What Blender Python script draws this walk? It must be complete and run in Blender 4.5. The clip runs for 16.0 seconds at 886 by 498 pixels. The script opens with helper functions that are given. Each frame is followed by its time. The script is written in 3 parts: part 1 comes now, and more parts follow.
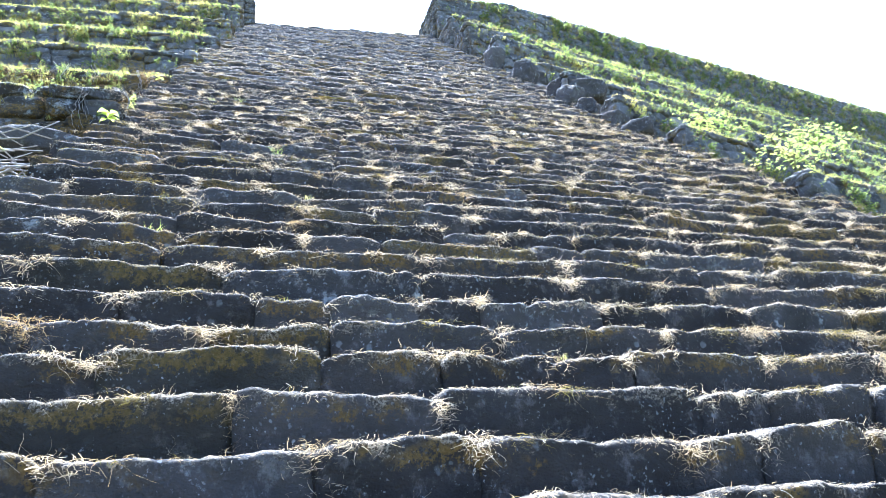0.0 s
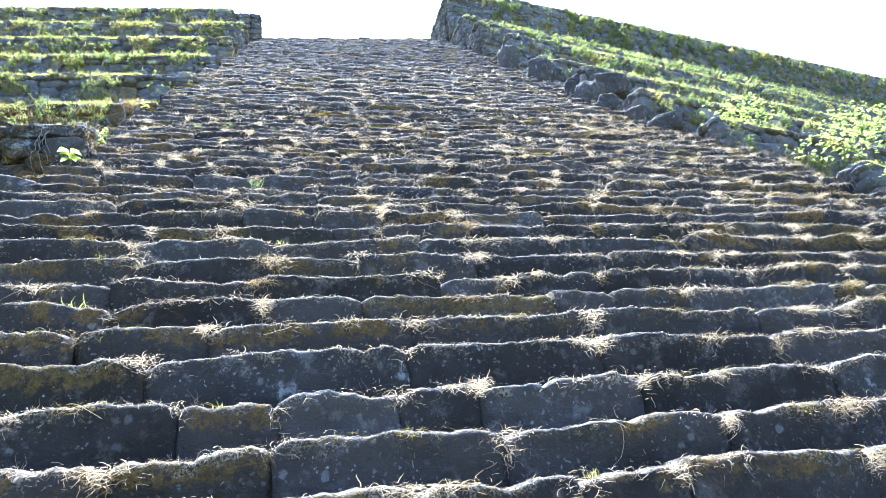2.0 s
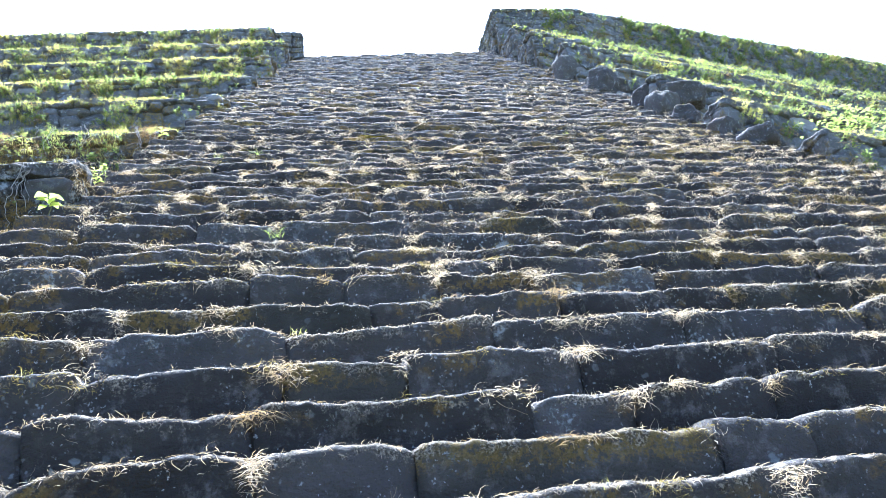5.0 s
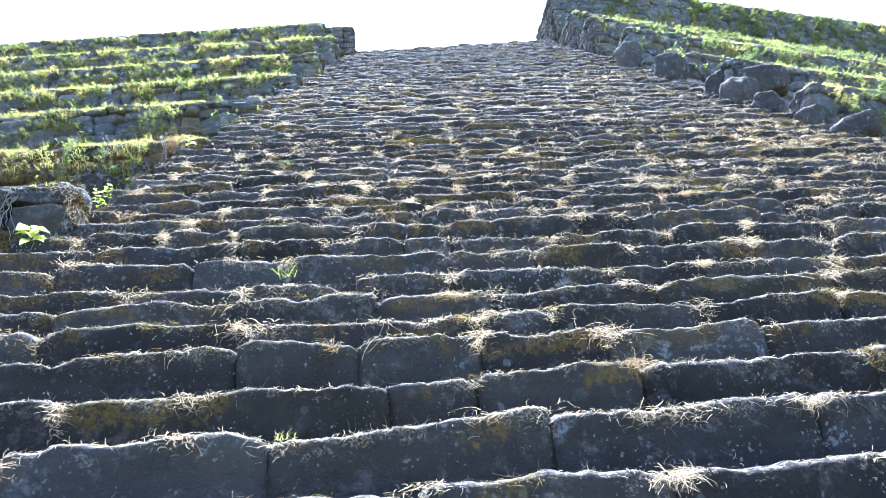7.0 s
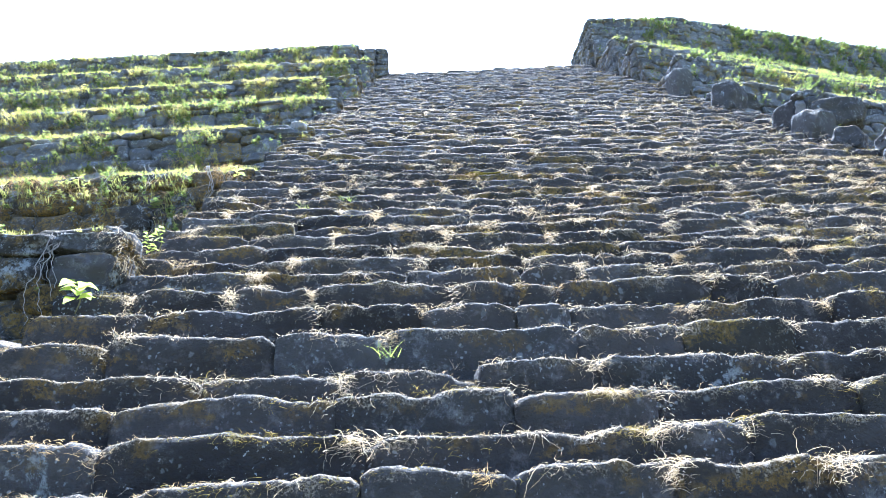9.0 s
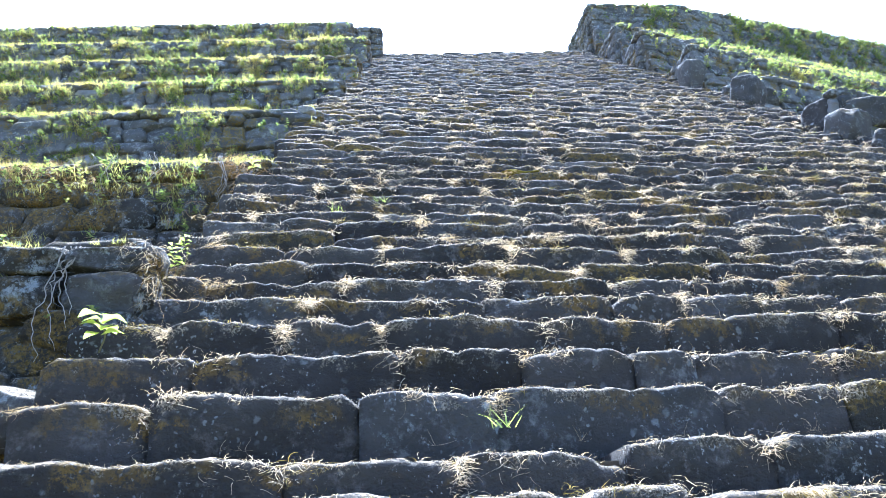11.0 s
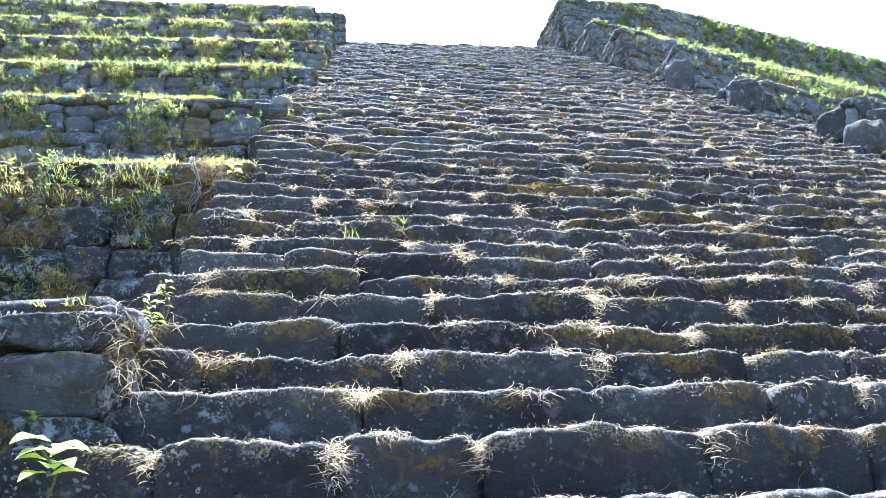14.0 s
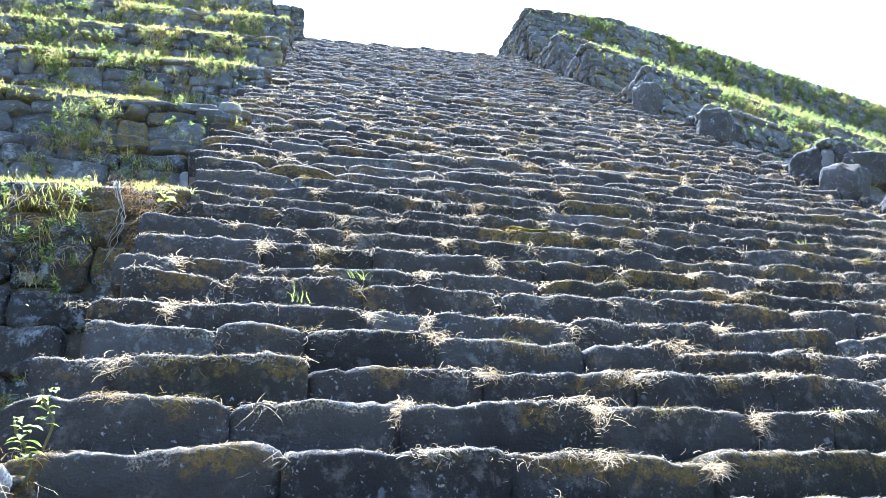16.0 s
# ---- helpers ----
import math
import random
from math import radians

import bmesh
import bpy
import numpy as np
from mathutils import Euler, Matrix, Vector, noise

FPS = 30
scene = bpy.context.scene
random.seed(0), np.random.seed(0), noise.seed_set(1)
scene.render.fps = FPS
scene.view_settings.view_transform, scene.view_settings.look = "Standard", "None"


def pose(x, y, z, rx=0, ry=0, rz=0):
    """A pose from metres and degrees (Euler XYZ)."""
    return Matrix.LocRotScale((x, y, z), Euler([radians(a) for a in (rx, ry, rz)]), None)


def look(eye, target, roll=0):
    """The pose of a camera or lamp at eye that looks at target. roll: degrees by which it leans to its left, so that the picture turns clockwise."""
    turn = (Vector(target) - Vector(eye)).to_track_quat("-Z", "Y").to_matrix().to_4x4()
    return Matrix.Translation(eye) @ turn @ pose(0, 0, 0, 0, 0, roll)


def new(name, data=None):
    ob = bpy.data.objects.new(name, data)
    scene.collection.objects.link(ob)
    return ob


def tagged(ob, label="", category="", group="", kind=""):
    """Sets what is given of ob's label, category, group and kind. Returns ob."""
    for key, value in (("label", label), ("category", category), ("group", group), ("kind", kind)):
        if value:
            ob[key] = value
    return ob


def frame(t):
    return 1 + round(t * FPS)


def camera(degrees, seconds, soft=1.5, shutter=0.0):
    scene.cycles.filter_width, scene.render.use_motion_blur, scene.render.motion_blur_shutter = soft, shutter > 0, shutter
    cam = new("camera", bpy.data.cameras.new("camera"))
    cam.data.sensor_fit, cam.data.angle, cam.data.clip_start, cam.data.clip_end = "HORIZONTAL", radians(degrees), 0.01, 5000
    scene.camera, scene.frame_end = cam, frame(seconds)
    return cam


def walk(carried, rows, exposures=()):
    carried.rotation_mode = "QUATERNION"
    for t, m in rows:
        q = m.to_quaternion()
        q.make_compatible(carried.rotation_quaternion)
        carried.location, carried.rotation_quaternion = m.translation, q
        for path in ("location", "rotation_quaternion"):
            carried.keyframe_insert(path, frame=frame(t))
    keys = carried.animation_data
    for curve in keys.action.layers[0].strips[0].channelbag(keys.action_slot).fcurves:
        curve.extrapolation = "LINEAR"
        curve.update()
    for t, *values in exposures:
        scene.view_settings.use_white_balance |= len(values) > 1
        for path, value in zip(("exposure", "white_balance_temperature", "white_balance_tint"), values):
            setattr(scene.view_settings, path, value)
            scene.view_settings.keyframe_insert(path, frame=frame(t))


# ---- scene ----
import itertools

# The walk. The path was taken in the plane of the stair's slope, which is then tipped up by SLOPE.
cam = camera(57.6, 16.0, 0.8)
SLOPE, U, TURN = 34.0, 0.8133, -18.4          # slope of the stair, metres to a unit of plan, turn of the path
EYE, METRES = 1.5 * U, 9.3 * U
ROWS = [
    (0.0, 0.0, 0.0, 0.0, 2.06, -15.51, -7.44),
    (0.5, 0.0152, 0.0366, -0.0014, 1.01, -15.72, -6.0),
    (1.0, 0.0128, 0.0623, -0.0064, 1.49, -15.63, -4.13),
    (1.5, 0.0073, 0.0971, 0.0009, 2.5, -15.89, -4.4),
    (2.0, 0.0194, 0.1239, 0.0027, 3.2, -15.49, -3.54),
    (2.5, 0.0173, 0.1616, -0.0009, 5.5, -15.72, -2.49),
    (3.0, -0.006, 0.1852, -0.0114, 7.43, -16.74, 0.48),
    (3.5, -0.0053, 0.2128, -0.0087, 7.28, -16.55, -1.06),
    (4.0, 0.003, 0.2521, -0.0024, 6.48, -15.76, -1.36),
    (4.5, -0.0045, 0.2826, -0.0055, 5.93, -14.53, -1.54),
    (7.0, -0.0129, 0.4407, -0.0093, 10.25, -15.29, 0.34),
    (7.5, -0.0274, 0.4614, -0.0045, 10.84, -13.2, 2.25),
    (8.0, -0.0616, 0.4768, -0.004, 11.83, -13.68, 0.88),
    (8.5, -0.0725, 0.4923, -0.0087, 12.0, -14.19, -0.44),
    (9.0, -0.0964, 0.5271, -0.0059, 11.57, -13.8, -0.49),
    (9.5, -0.13, 0.542, 0.0005, 11.33, -13.04, -0.44),
    (12.0, -0.2217, 0.6595, -0.0099, 9.17, -16.58, -3.08),
    (12.5, -0.2504, 0.6817, -0.0085, 8.85, -16.69, -2.95),
    (13.0, -0.2614, 0.6965, -0.0001, 8.79, -15.67, -3.58),
    (13.5, -0.2707, 0.7292, -0.0049, 8.38, -15.11, -3.58),
    (14.0, -0.2804, 0.7458, -0.0145, 6.58, -15.44, -4.64),
    (14.5, -0.2954, 0.7671, -0.0023, 5.75, -15.38, -6.61),
    (15.0, -0.2927, 0.7903, -0.0083, 4.37, -15.26, -8.02),
    (15.5, -0.2961, 0.816, -0.0074, 3.85, -15.34, -8.47),
    (16.0, -0.3073, 0.843, 0.0031, 3.71, -15.27, -8.52),
]
TIP = pose(0, 0, 0, SLOPE, 0, 0)
walk(cam, [(t, TIP @ pose(0, 0, EYE, 0, 0, TURN) @ pose(METRES * x, METRES * y, METRES * z, 90 + pitch, roll, yaw))
           for t, x, y, z, yaw, pitch, roll in ROWS], exposures=((0.0, 2.74, 4520, 10), (16.0, 2.74, 4520, 10)))

# ---- world, sun, exposure ----
SUN_EL, SUN_AZ = 61.0, 10.0                     # degrees above the horizon, and to the right of straight up the stair
world = bpy.data.worlds.new("sky")
scene.world = world
world.use_nodes = True
wn = world.node_tree.nodes
sky = wn.new("ShaderNodeTexSky")
sky.sky_type, sky.sun_disc = "NISHITA", False
sky.sun_elevation, sky.sun_rotation = radians(SUN_EL), radians(SUN_AZ)
sky.dust_density, sky.air_density = 5.0, 1.0
wn["Background"].inputs["Strength"].default_value = 0.1
world.node_tree.links.new(sky.outputs[0], wn["Background"].inputs["Color"])
sun = new("sun", bpy.data.lights.new("sun", "SUN"))
sun.data.energy, sun.data.angle, sun.data.color = 5.0, radians(0.6), (1.0, 0.96, 0.89)
ce, se = math.cos(radians(SUN_EL)), math.sin(radians(SUN_EL))
sun.matrix_world = look((ce * math.sin(radians(SUN_AZ)) * 80, ce * math.cos(radians(SUN_AZ)) * 80, se * 80), (0, 0, 0))


# ---- materials ----
class Nodes:
    """A small helper to write node trees."""

    def __init__(self, name, rough=0.9):
        self.mat = bpy.data.materials.new(name)
        self.mat.use_nodes = True
        self.tree = self.mat.node_tree
        self.bsdf = self.tree.nodes["Principled BSDF"]
        self.bsdf.inputs["Roughness"].default_value = rough
        self.bsdf.inputs["Specular IOR Level"].default_value = 0.08
        self.geo = self.add("ShaderNodeNewGeometry")
        self.info = self.add("ShaderNodeObjectInfo")
        self.pos = self.geo.outputs["Position"]

    def add(self, kind, **sets):
        n = self.tree.nodes.new(kind)
        for k, v in sets.items():
            n.inputs[k.replace("_", " ")].default_value = v
        return n

    def link(self, a, b):
        self.tree.links.new(a, b)

    def noise(self, scale, detail=4.0, rough=0.6, distortion=0.0, vec=None):
        n = self.add("ShaderNodeTexNoise", Scale=scale, Detail=detail, Roughness=rough, Distortion=distortion)
        self.link(vec or self.pos, n.inputs["Vector"])
        return n.outputs["Fac"]

    def spots(self, scale, low, high, vec=None):
        n = self.add("ShaderNodeTexVoronoi", Scale=scale, Randomness=1.0)
        self.link(vec or self.pos, n.inputs["Vector"])
        return self.span(n.outputs["Distance"], high, low)

    def span(self, value, low, high):
        n = self.tree.nodes.new("ShaderNodeMapRange")
        n.interpolation_type = "SMOOTHSTEP"
        self.link(value, n.inputs["Value"])
        if low < high:
            n.inputs["From Min"].default_value, n.inputs["From Max"].default_value = low, high
        else:
            n.inputs["From Min"].default_value, n.inputs["From Max"].default_value = high, low
            n.inputs["To Min"].default_value, n.inputs["To Max"].default_value = 1.0, 0.0
        return n.outputs["Result"]

    def math(self, op, a, b):
        n = self.tree.nodes.new("ShaderNodeMath")
        n.operation = op
        for i, v in enumerate((a, b)):
            if isinstance(v, (int, float)):
                n.inputs[i].default_value = v
            else:
                self.link(v, n.inputs[i])
        return n.outputs[0]

    def mix(self, fac, a, b, blend="MIX"):
        n = self.tree.nodes.new("ShaderNodeMix")
        n.data_type, n.blend_type = "RGBA", blend
        for sock, v in ((n.inputs[0], fac), (n.inputs[6], a), (n.inputs[7], b)):
            if isinstance(v, tuple):
                sock.default_value = (*v, 1.0)
            elif isinstance(v, (int, float)):
                sock.default_value = v
            else:
                self.link(v, sock)
        return n.outputs[2]

    def random(self):
        """A number for each piece: by object, and by island where pieces are joined."""
        return self.math("FRACT", self.math("ADD", self.info.outputs["Random"], self.geo.outputs["Random Per Island"]), 0.0)

    def bump(self, height, strength, distance):
        n = self.add("ShaderNodeBump", Strength=strength, Distance=distance)
        self.link(height, n.inputs["Height"])
        self.link(n.outputs[0], self.bsdf.inputs["Normal"])

    def up(self, low, high):
        sep = self.add("ShaderNodeSeparateXYZ")
        self.link(self.geo.outputs["Normal"], sep.inputs[0])
        return self.span(sep.outputs["Z"], low, high)

    def done(self, colour):
        self.link(colour, self.bsdf.inputs["Base Color"])
        return self.mat


def earth_material(name, a, b, c):
    n = Nodes(name, 0.97)
    col = n.mix(n.span(n.noise(2.3, 5, 0.7), 0.35, 0.65), a, b)
    col = n.mix(n.math("MULTIPLY", n.span(n.noise(17, 5, 0.7), 0.5, 0.7), 0.7), col, c)
    n.bump(n.noise(45, 6, 0.7), 0.9, 0.04)
    return n.done(col)


def stone_material(name, dark, mid, pale, moss, lichen, dusty, moss_colour=(0.16, 0.10, 0.025), moss_from=0.53, crusty=0.62, face=0.0):
    """Weathered volcanic stone with mottling, lichen discs, moss and dust or dead turf on its top."""
    n = Nodes(name, 0.92)
    tone = n.math("ADD", n.math("MULTIPLY", n.random(), 0.32), n.math("MULTIPLY", n.noise(3.2, 5, 0.65), 0.75))
    col = n.mix(n.span(tone, 0.2, 0.85), dark, mid)
    col = n.mix(n.math("MULTIPLY", n.span(n.noise(9, 8, 0.75, 0.15), 0.52, 0.68), 0.65), col, pale)
    col = n.mix(n.math("MULTIPLY", n.span(n.noise(38, 3, 0.6), 0.55, 0.75), 0.35), col, dark)
    fleck = n.math("MULTIPLY", n.span(n.noise(60, 3, 0.6), 0.63, 0.7), n.span(n.noise(5.3, 4, 0.6), 0.45, 0.6))
    col = n.mix(n.math("MULTIPLY", fleck, 0.85), col, (0.46, 0.44, 0.40))
    # lichen: ragged pale discs where a larger patch allows them, and crusts
    ragged = n.add("ShaderNodeVectorMath")
    ragged.operation = "MULTIPLY_ADD"
    fuzz = n.add("ShaderNodeTexNoise", Scale=35.0, Detail=3.0)
    n.link(n.pos, fuzz.inputs["Vector"])
    n.link(fuzz.outputs["Color"], ragged.inputs[0])
    ragged.inputs[1].default_value = (0.035, 0.035, 0.035)
    n.link(n.pos, ragged.inputs[2])
    patch = n.span(n.noise(1.7, 2, 0.5), 0.52, 0.66)
    disc = n.math("MULTIPLY", n.spots(11, 0.1, 0.2, ragged.outputs[0]), patch)
    fine = n.math("MULTIPLY", n.spots(37, 0.14, 0.3, ragged.outputs[0]), n.span(n.noise(4.1, 3, 0.6), 0.52, 0.64))
    crust = n.span(n.noise(6.5, 8, 0.8, 0.2), crusty, crusty + 0.09)
    l = n.math("MULTIPLY", n.math("MAXIMUM", n.math("MAXIMUM", n.math("MULTIPLY", disc, 0.7), n.math("MULTIPLY", fine, 0.8)), crust), lichen)
    col = n.mix(l, col, n.mix(n.noise(50, 3), (0.26, 0.26, 0.24), (0.46, 0.46, 0.43)))
    # moss and dead turf creep over the upper edge, with a ragged fringe
    edge = n.add("ShaderNodeAttribute")
    edge.attribute_name = "edge"
    creep = n.math("MAXIMUM", n.math("MAXIMUM", edge.outputs["Fac"], face), n.up(0.1, 0.8))
    creep = n.math("ADD", creep, n.math("MULTIPLY", n.math("SUBTRACT", n.noise(18, 6, 0.8), 0.5), 1.6))
    m = n.math("MULTIPLY", n.span(n.noise(1.9, 4, 0.65, 0.4), moss_from, moss_from + 0.1), n.math("MULTIPLY", n.span(creep, 0.42, 0.6), n.span(n.noise(42, 5, 0.75), 0.4, 0.52)))
    col = n.mix(n.math("MULTIPLY", m, moss), col, n.mix(n.span(n.noise(55, 4, 0.7), 0.3, 0.7), moss_colour, (0.26, 0.17, 0.05)))
    turf = n.math("MULTIPLY", n.span(n.noise(4.2, 6, 0.75, 0.5), 0.5, 0.58), n.span(creep, 0.68, 0.86))
    col = n.mix(n.math("MULTIPLY", turf, 0.8), col, n.mix(n.span(n.noise(110, 3, 0.7), 0.42, 0.62), (0.06, 0.046, 0.03), (0.44, 0.36, 0.25)))
    d = n.math("MULTIPLY", n.up(0.5, 0.9), n.span(n.noise(26, 6, 0.8), 0.46, 0.56))
    col = n.mix(n.math("MULTIPLY", d, dusty), col, n.mix(n.noise(60, 2), (0.24, 0.18, 0.11), (0.48, 0.39, 0.27)))
    h = n.math("ADD", n.math("MULTIPLY", n.noise(22, 6, 0.7), 0.7), n.math("MULTIPLY", n.noise(95, 4, 0.7), 0.4))
    n.bump(h, 1.0, 0.06)
    return n.done(col)


STEP = stone_material("step_stone", (0.043, 0.037, 0.031), (0.102, 0.089, 0.075), (0.21, 0.185, 0.16), 0.85, 0.75, 0.7)
MOSSY = stone_material("mossy_step_stone", (0.041, 0.036, 0.026), (0.092, 0.080, 0.062), (0.18, 0.157, 0.125), 0.75, 0.4, 0.5, (0.14, 0.10, 0.022), 0.44)
LICHEN = stone_material("lichened_step_stone", (0.055, 0.049, 0.043), (0.13, 0.117, 0.103), (0.29, 0.27, 0.245), 0.5, 1.0, 0.9, crusty=0.57)
WALL = stone_material("wall_stone", (0.068, 0.063, 0.057), (0.20, 0.187, 0.17), (0.41, 0.39, 0.36), 0.95, 1.0, 0.3, (0.17, 0.13, 0.02), 0.53, crusty=0.54, face=0.55)
MOSS = earth_material("moss", (0.15, 0.12, 0.02), (0.25, 0.19, 0.03), (0.09, 0.085, 0.025))
# Base tones about half of WALL's, with more moss; for the near left walls.
DARK_MOSSY = stone_material("dark_mossy_wall_stone", (0.036, 0.031, 0.024), (0.10, 0.088, 0.070), (0.34, 0.325, 0.31), 0.95, 1.0, 0.3, (0.13, 0.085, 0.018), 0.45, crusty=0.54, face=0.6)
PALE = stone_material("pale_stone", (0.24, 0.22, 0.20), (0.38, 0.35, 0.32), (0.50, 0.47, 0.43), 0.1, 0.5, 0.5)


SOIL = earth_material("dry_soil", (0.10, 0.08, 0.055), (0.17, 0.135, 0.09), (0.27, 0.22, 0.13))
TURF = earth_material("turf", (0.07, 0.085, 0.03), (0.14, 0.13, 0.05), (0.22, 0.19, 0.09))


def leaf_material(name, a, b, c, through_it):
    """Thin leaf: part of the light goes through."""
    n = Nodes(name, 0.6)
    col = n.mix(n.geo.outputs["Random Per Island"], a, b)
    col = n.mix(n.span(n.noise(1.3, 3), 0.5, 0.68), col, c)
    n.done(col)
    t = n.add("ShaderNodeBsdfTranslucent")
    n.link(n.mix(1.0, col, (1.4, 1.3, 0.95), "MULTIPLY"), t.inputs["Color"])
    mix = n.add("ShaderNodeMixShader", Fac=through_it)
    n.link(n.bsdf.outputs[0], mix.inputs[1])
    n.link(t.outputs[0], mix.inputs[2])
    n.link(mix.outputs[0], n.tree.nodes["Material Output"].inputs["Surface"])
    return n.mat


STRAW = leaf_material("straw", (0.36, 0.27, 0.17), (0.68, 0.56, 0.40), (0.34, 0.24, 0.12), 0.35)
OLIVE = leaf_material("moss_fringe", (0.16, 0.12, 0.03), (0.34, 0.26, 0.09), (0.24, 0.20, 0.05), 0.3)
FERN = leaf_material("dead_fern", (0.26, 0.15, 0.07), (0.46, 0.32, 0.19), (0.34, 0.22, 0.10), 0.3)
GRASS = leaf_material("green_grass", (0.20, 0.21, 0.06), (0.36, 0.34, 0.11), (0.44, 0.37, 0.14), 0.6)
WEED = leaf_material("weed_leaf", (0.085, 0.12, 0.04), (0.22, 0.25, 0.078), (0.33, 0.30, 0.10), 0.55)
BRIGHT = leaf_material("young_leaf", (0.26, 0.33, 0.07), (0.38, 0.43, 0.11), (0.32, 0.38, 0.09), 0.5)
SHRUB = leaf_material("shrub_leaf", (0.15, 0.21, 0.055), (0.27, 0.32, 0.09), (0.23, 0.27, 0.08), 0.45)
STALK = earth_material("stalk", (0.16, 0.14, 0.06), (0.22, 0.20, 0.09), (0.28, 0.23, 0.13))
ROOT = earth_material("dry_root", (0.36, 0.31, 0.25), (0.48, 0.43, 0.36), (0.26, 0.22, 0.17))


# ---- helpers of this scene ----
def W(x, y, n=0.0):
    """From plan units on the slope (across, up the slope, off it) to the world."""
    return TIP @ Vector((x * U, y * U, n * U))


def set_edge(me, edge):
    """How near each vertex lies to the upper edge of its block, where moss and turf take hold."""
    if edge is not None and len(edge):
        me.attributes.new("edge", "FLOAT", "POINT").data.foreach_set("value", edge)


def mesh_of(name, verts, faces, material, soft=True, edge=None):
    me = bpy.data.meshes.new(name)
    me.from_pydata([tuple(v) for v in verts], [], faces)
    me.materials.append(material)
    set_edge(me, edge)
    if soft:
        me.shade_smooth()
    me.update()
    return me


def part(name, me, parent, label="", m=None):
    ob = new(name, me)
    ob.parent = parent
    if m is not None:
        ob.matrix_basis = m
    return tagged(ob, label)


class Heap:
    """Verts and faces gathered for one mesh. Tufts and sprigs are noted down and grown all at once."""

    def __init__(self):
        self.v, self.loops, self.sizes, self.e, self.count = [], [], [], [], 0
        self.tufts, self.sprigs = [], []

    def add(self, verts, faces, edge=()):
        self.e.extend(edge)
        self.v.append(np.asarray(verts, float))
        self.loops.append(np.fromiter(itertools.chain.from_iterable(faces), np.int64) + self.count)
        self.sizes.append(np.array([len(f) for f in faces]))
        self.count += len(verts)

    def add_array(self, verts, faces):
        self.v.append(verts)
        self.loops.append((faces + self.count).ravel())
        self.sizes.append(np.full(len(faces), faces.shape[1]))
        self.count += len(verts)

    def grow(self):
        """Turn the tufts into bent grass blades and the sprigs into leaves folded along their rib."""
        if self.tufts:
            a = np.array(self.tufts)
            a = np.repeat(a, a[:, 3].astype(int), axis=0)
            n = len(a)
            base, length, width, spread = a[:, :3], a[:, 4:5], a[:, 5:6], a[:, 6:7]
            d = np.stack((g.normal(0, 1, n), g.normal(0, 1, n), np.zeros(n)), 1) * spread + np.array((0, 0, 1.0)) + a[:, 7:10]
            d /= np.linalg.norm(d, axis=1, keepdims=True)
            p = base + np.stack((g.normal(0, 1, n), g.normal(0, 0.6, n), np.zeros(n)), 1) * length * 0.35
            length = length * g.uniform(0.5, 1.2, (n, 1))
            turn = g.uniform(0, 6.28, n)
            w = np.stack((np.cos(turn), np.sin(turn), np.zeros(n)), 1) * width / 2
            mid = p + d * length * 0.5
            way = d * 1.2 + 0.6 * np.stack((g.normal(0, 0.6, n), g.normal(0, 0.6, n), -g.uniform(0.2, 1.1, n)), 1)
            tip = mid + way / np.linalg.norm(way, axis=1, keepdims=True) * length * 0.5
            o = np.arange(n)[:, None] * 5
            v = np.stack((p - w, p + w, mid + w * 0.7, mid - w * 0.7, tip), 1).reshape(-1, 3)
            self.add_array(v, np.concatenate((o + np.array((0, 1, 2)), o + np.array((0, 2, 3)), o + np.array((3, 2, 4)))))
        if self.sprigs:
            a = np.array(self.sprigs)
            m = a[:, 4].astype(int)
            axis = np.stack((g.normal(0, 0.25, len(a)), g.normal(0, 0.25, len(a)), np.ones(len(a))), 1) + a[:, 6:9]
            a[:, 6:9] = axis / np.linalg.norm(axis, axis=1, keepdims=True)
            k = np.concatenate([np.arange(c) for c in m])
            a = np.repeat(a, m, axis=0)
            n = len(a)
            turn = k * 2.4 + g.uniform(0, 1, n)
            d = np.stack((np.cos(turn), np.sin(turn), g.uniform(-0.1, 0.7, n)), 1)
            d /= np.linalg.norm(d, axis=1, keepdims=True)
            p = a[:, :3] + a[:, 6:9] * (a[:, 3] * (k + 1) / a[:, 4])[:, None]
            size = a[:, 5:6]
            length, width = size * g.uniform(0.6, 1.2, (n, 1)), size * g.uniform(0.4, 0.7, (n, 1))
            side = np.cross(d, np.stack((g.uniform(-0.4, 0.4, n), g.uniform(-0.4, 0.4, n), np.ones(n)), 1))
            side *= width / 2 / np.linalg.norm(side, axis=1, keepdims=True)
            up = np.cross(side, d)
            up *= width * 0.18 / np.linalg.norm(up, axis=1, keepdims=True)
            v = np.stack((p, p + d * length * 0.45 + side + up, p + d * length, p + d * length * 0.45 - side + up, p + d * length * 0.5), 1).reshape(-1, 3)
            o = np.arange(n)[:, None] * 5
            self.add_array(v, np.concatenate([o + np.array(f) for f in ((0, 1, 4), (1, 2, 4), (0, 4, 3), (4, 2, 3))]))

    def mesh(self, name, material, soft=True):
        self.grow()
        me = bpy.data.meshes.new(name)
        loops, sizes = np.concatenate(self.loops), np.concatenate(self.sizes)
        me.vertices.add(self.count)
        me.vertices.foreach_set("co", np.concatenate(self.v).astype(np.float32).ravel())
        me.loops.add(len(loops))
        me.loops.foreach_set("vertex_index", loops.astype(np.int32))
        me.polygons.add(len(sizes))
        me.polygons.foreach_set("loop_start", (np.cumsum(sizes) - sizes).astype(np.int32))
        me.update(calc_edges=True)
        me.materials.append(material)
        set_edge(me, self.e)
        if soft:
            me.shade_smooth()
        else:
            me.shade_flat()
        return me


g = np.random.default_rng(12)


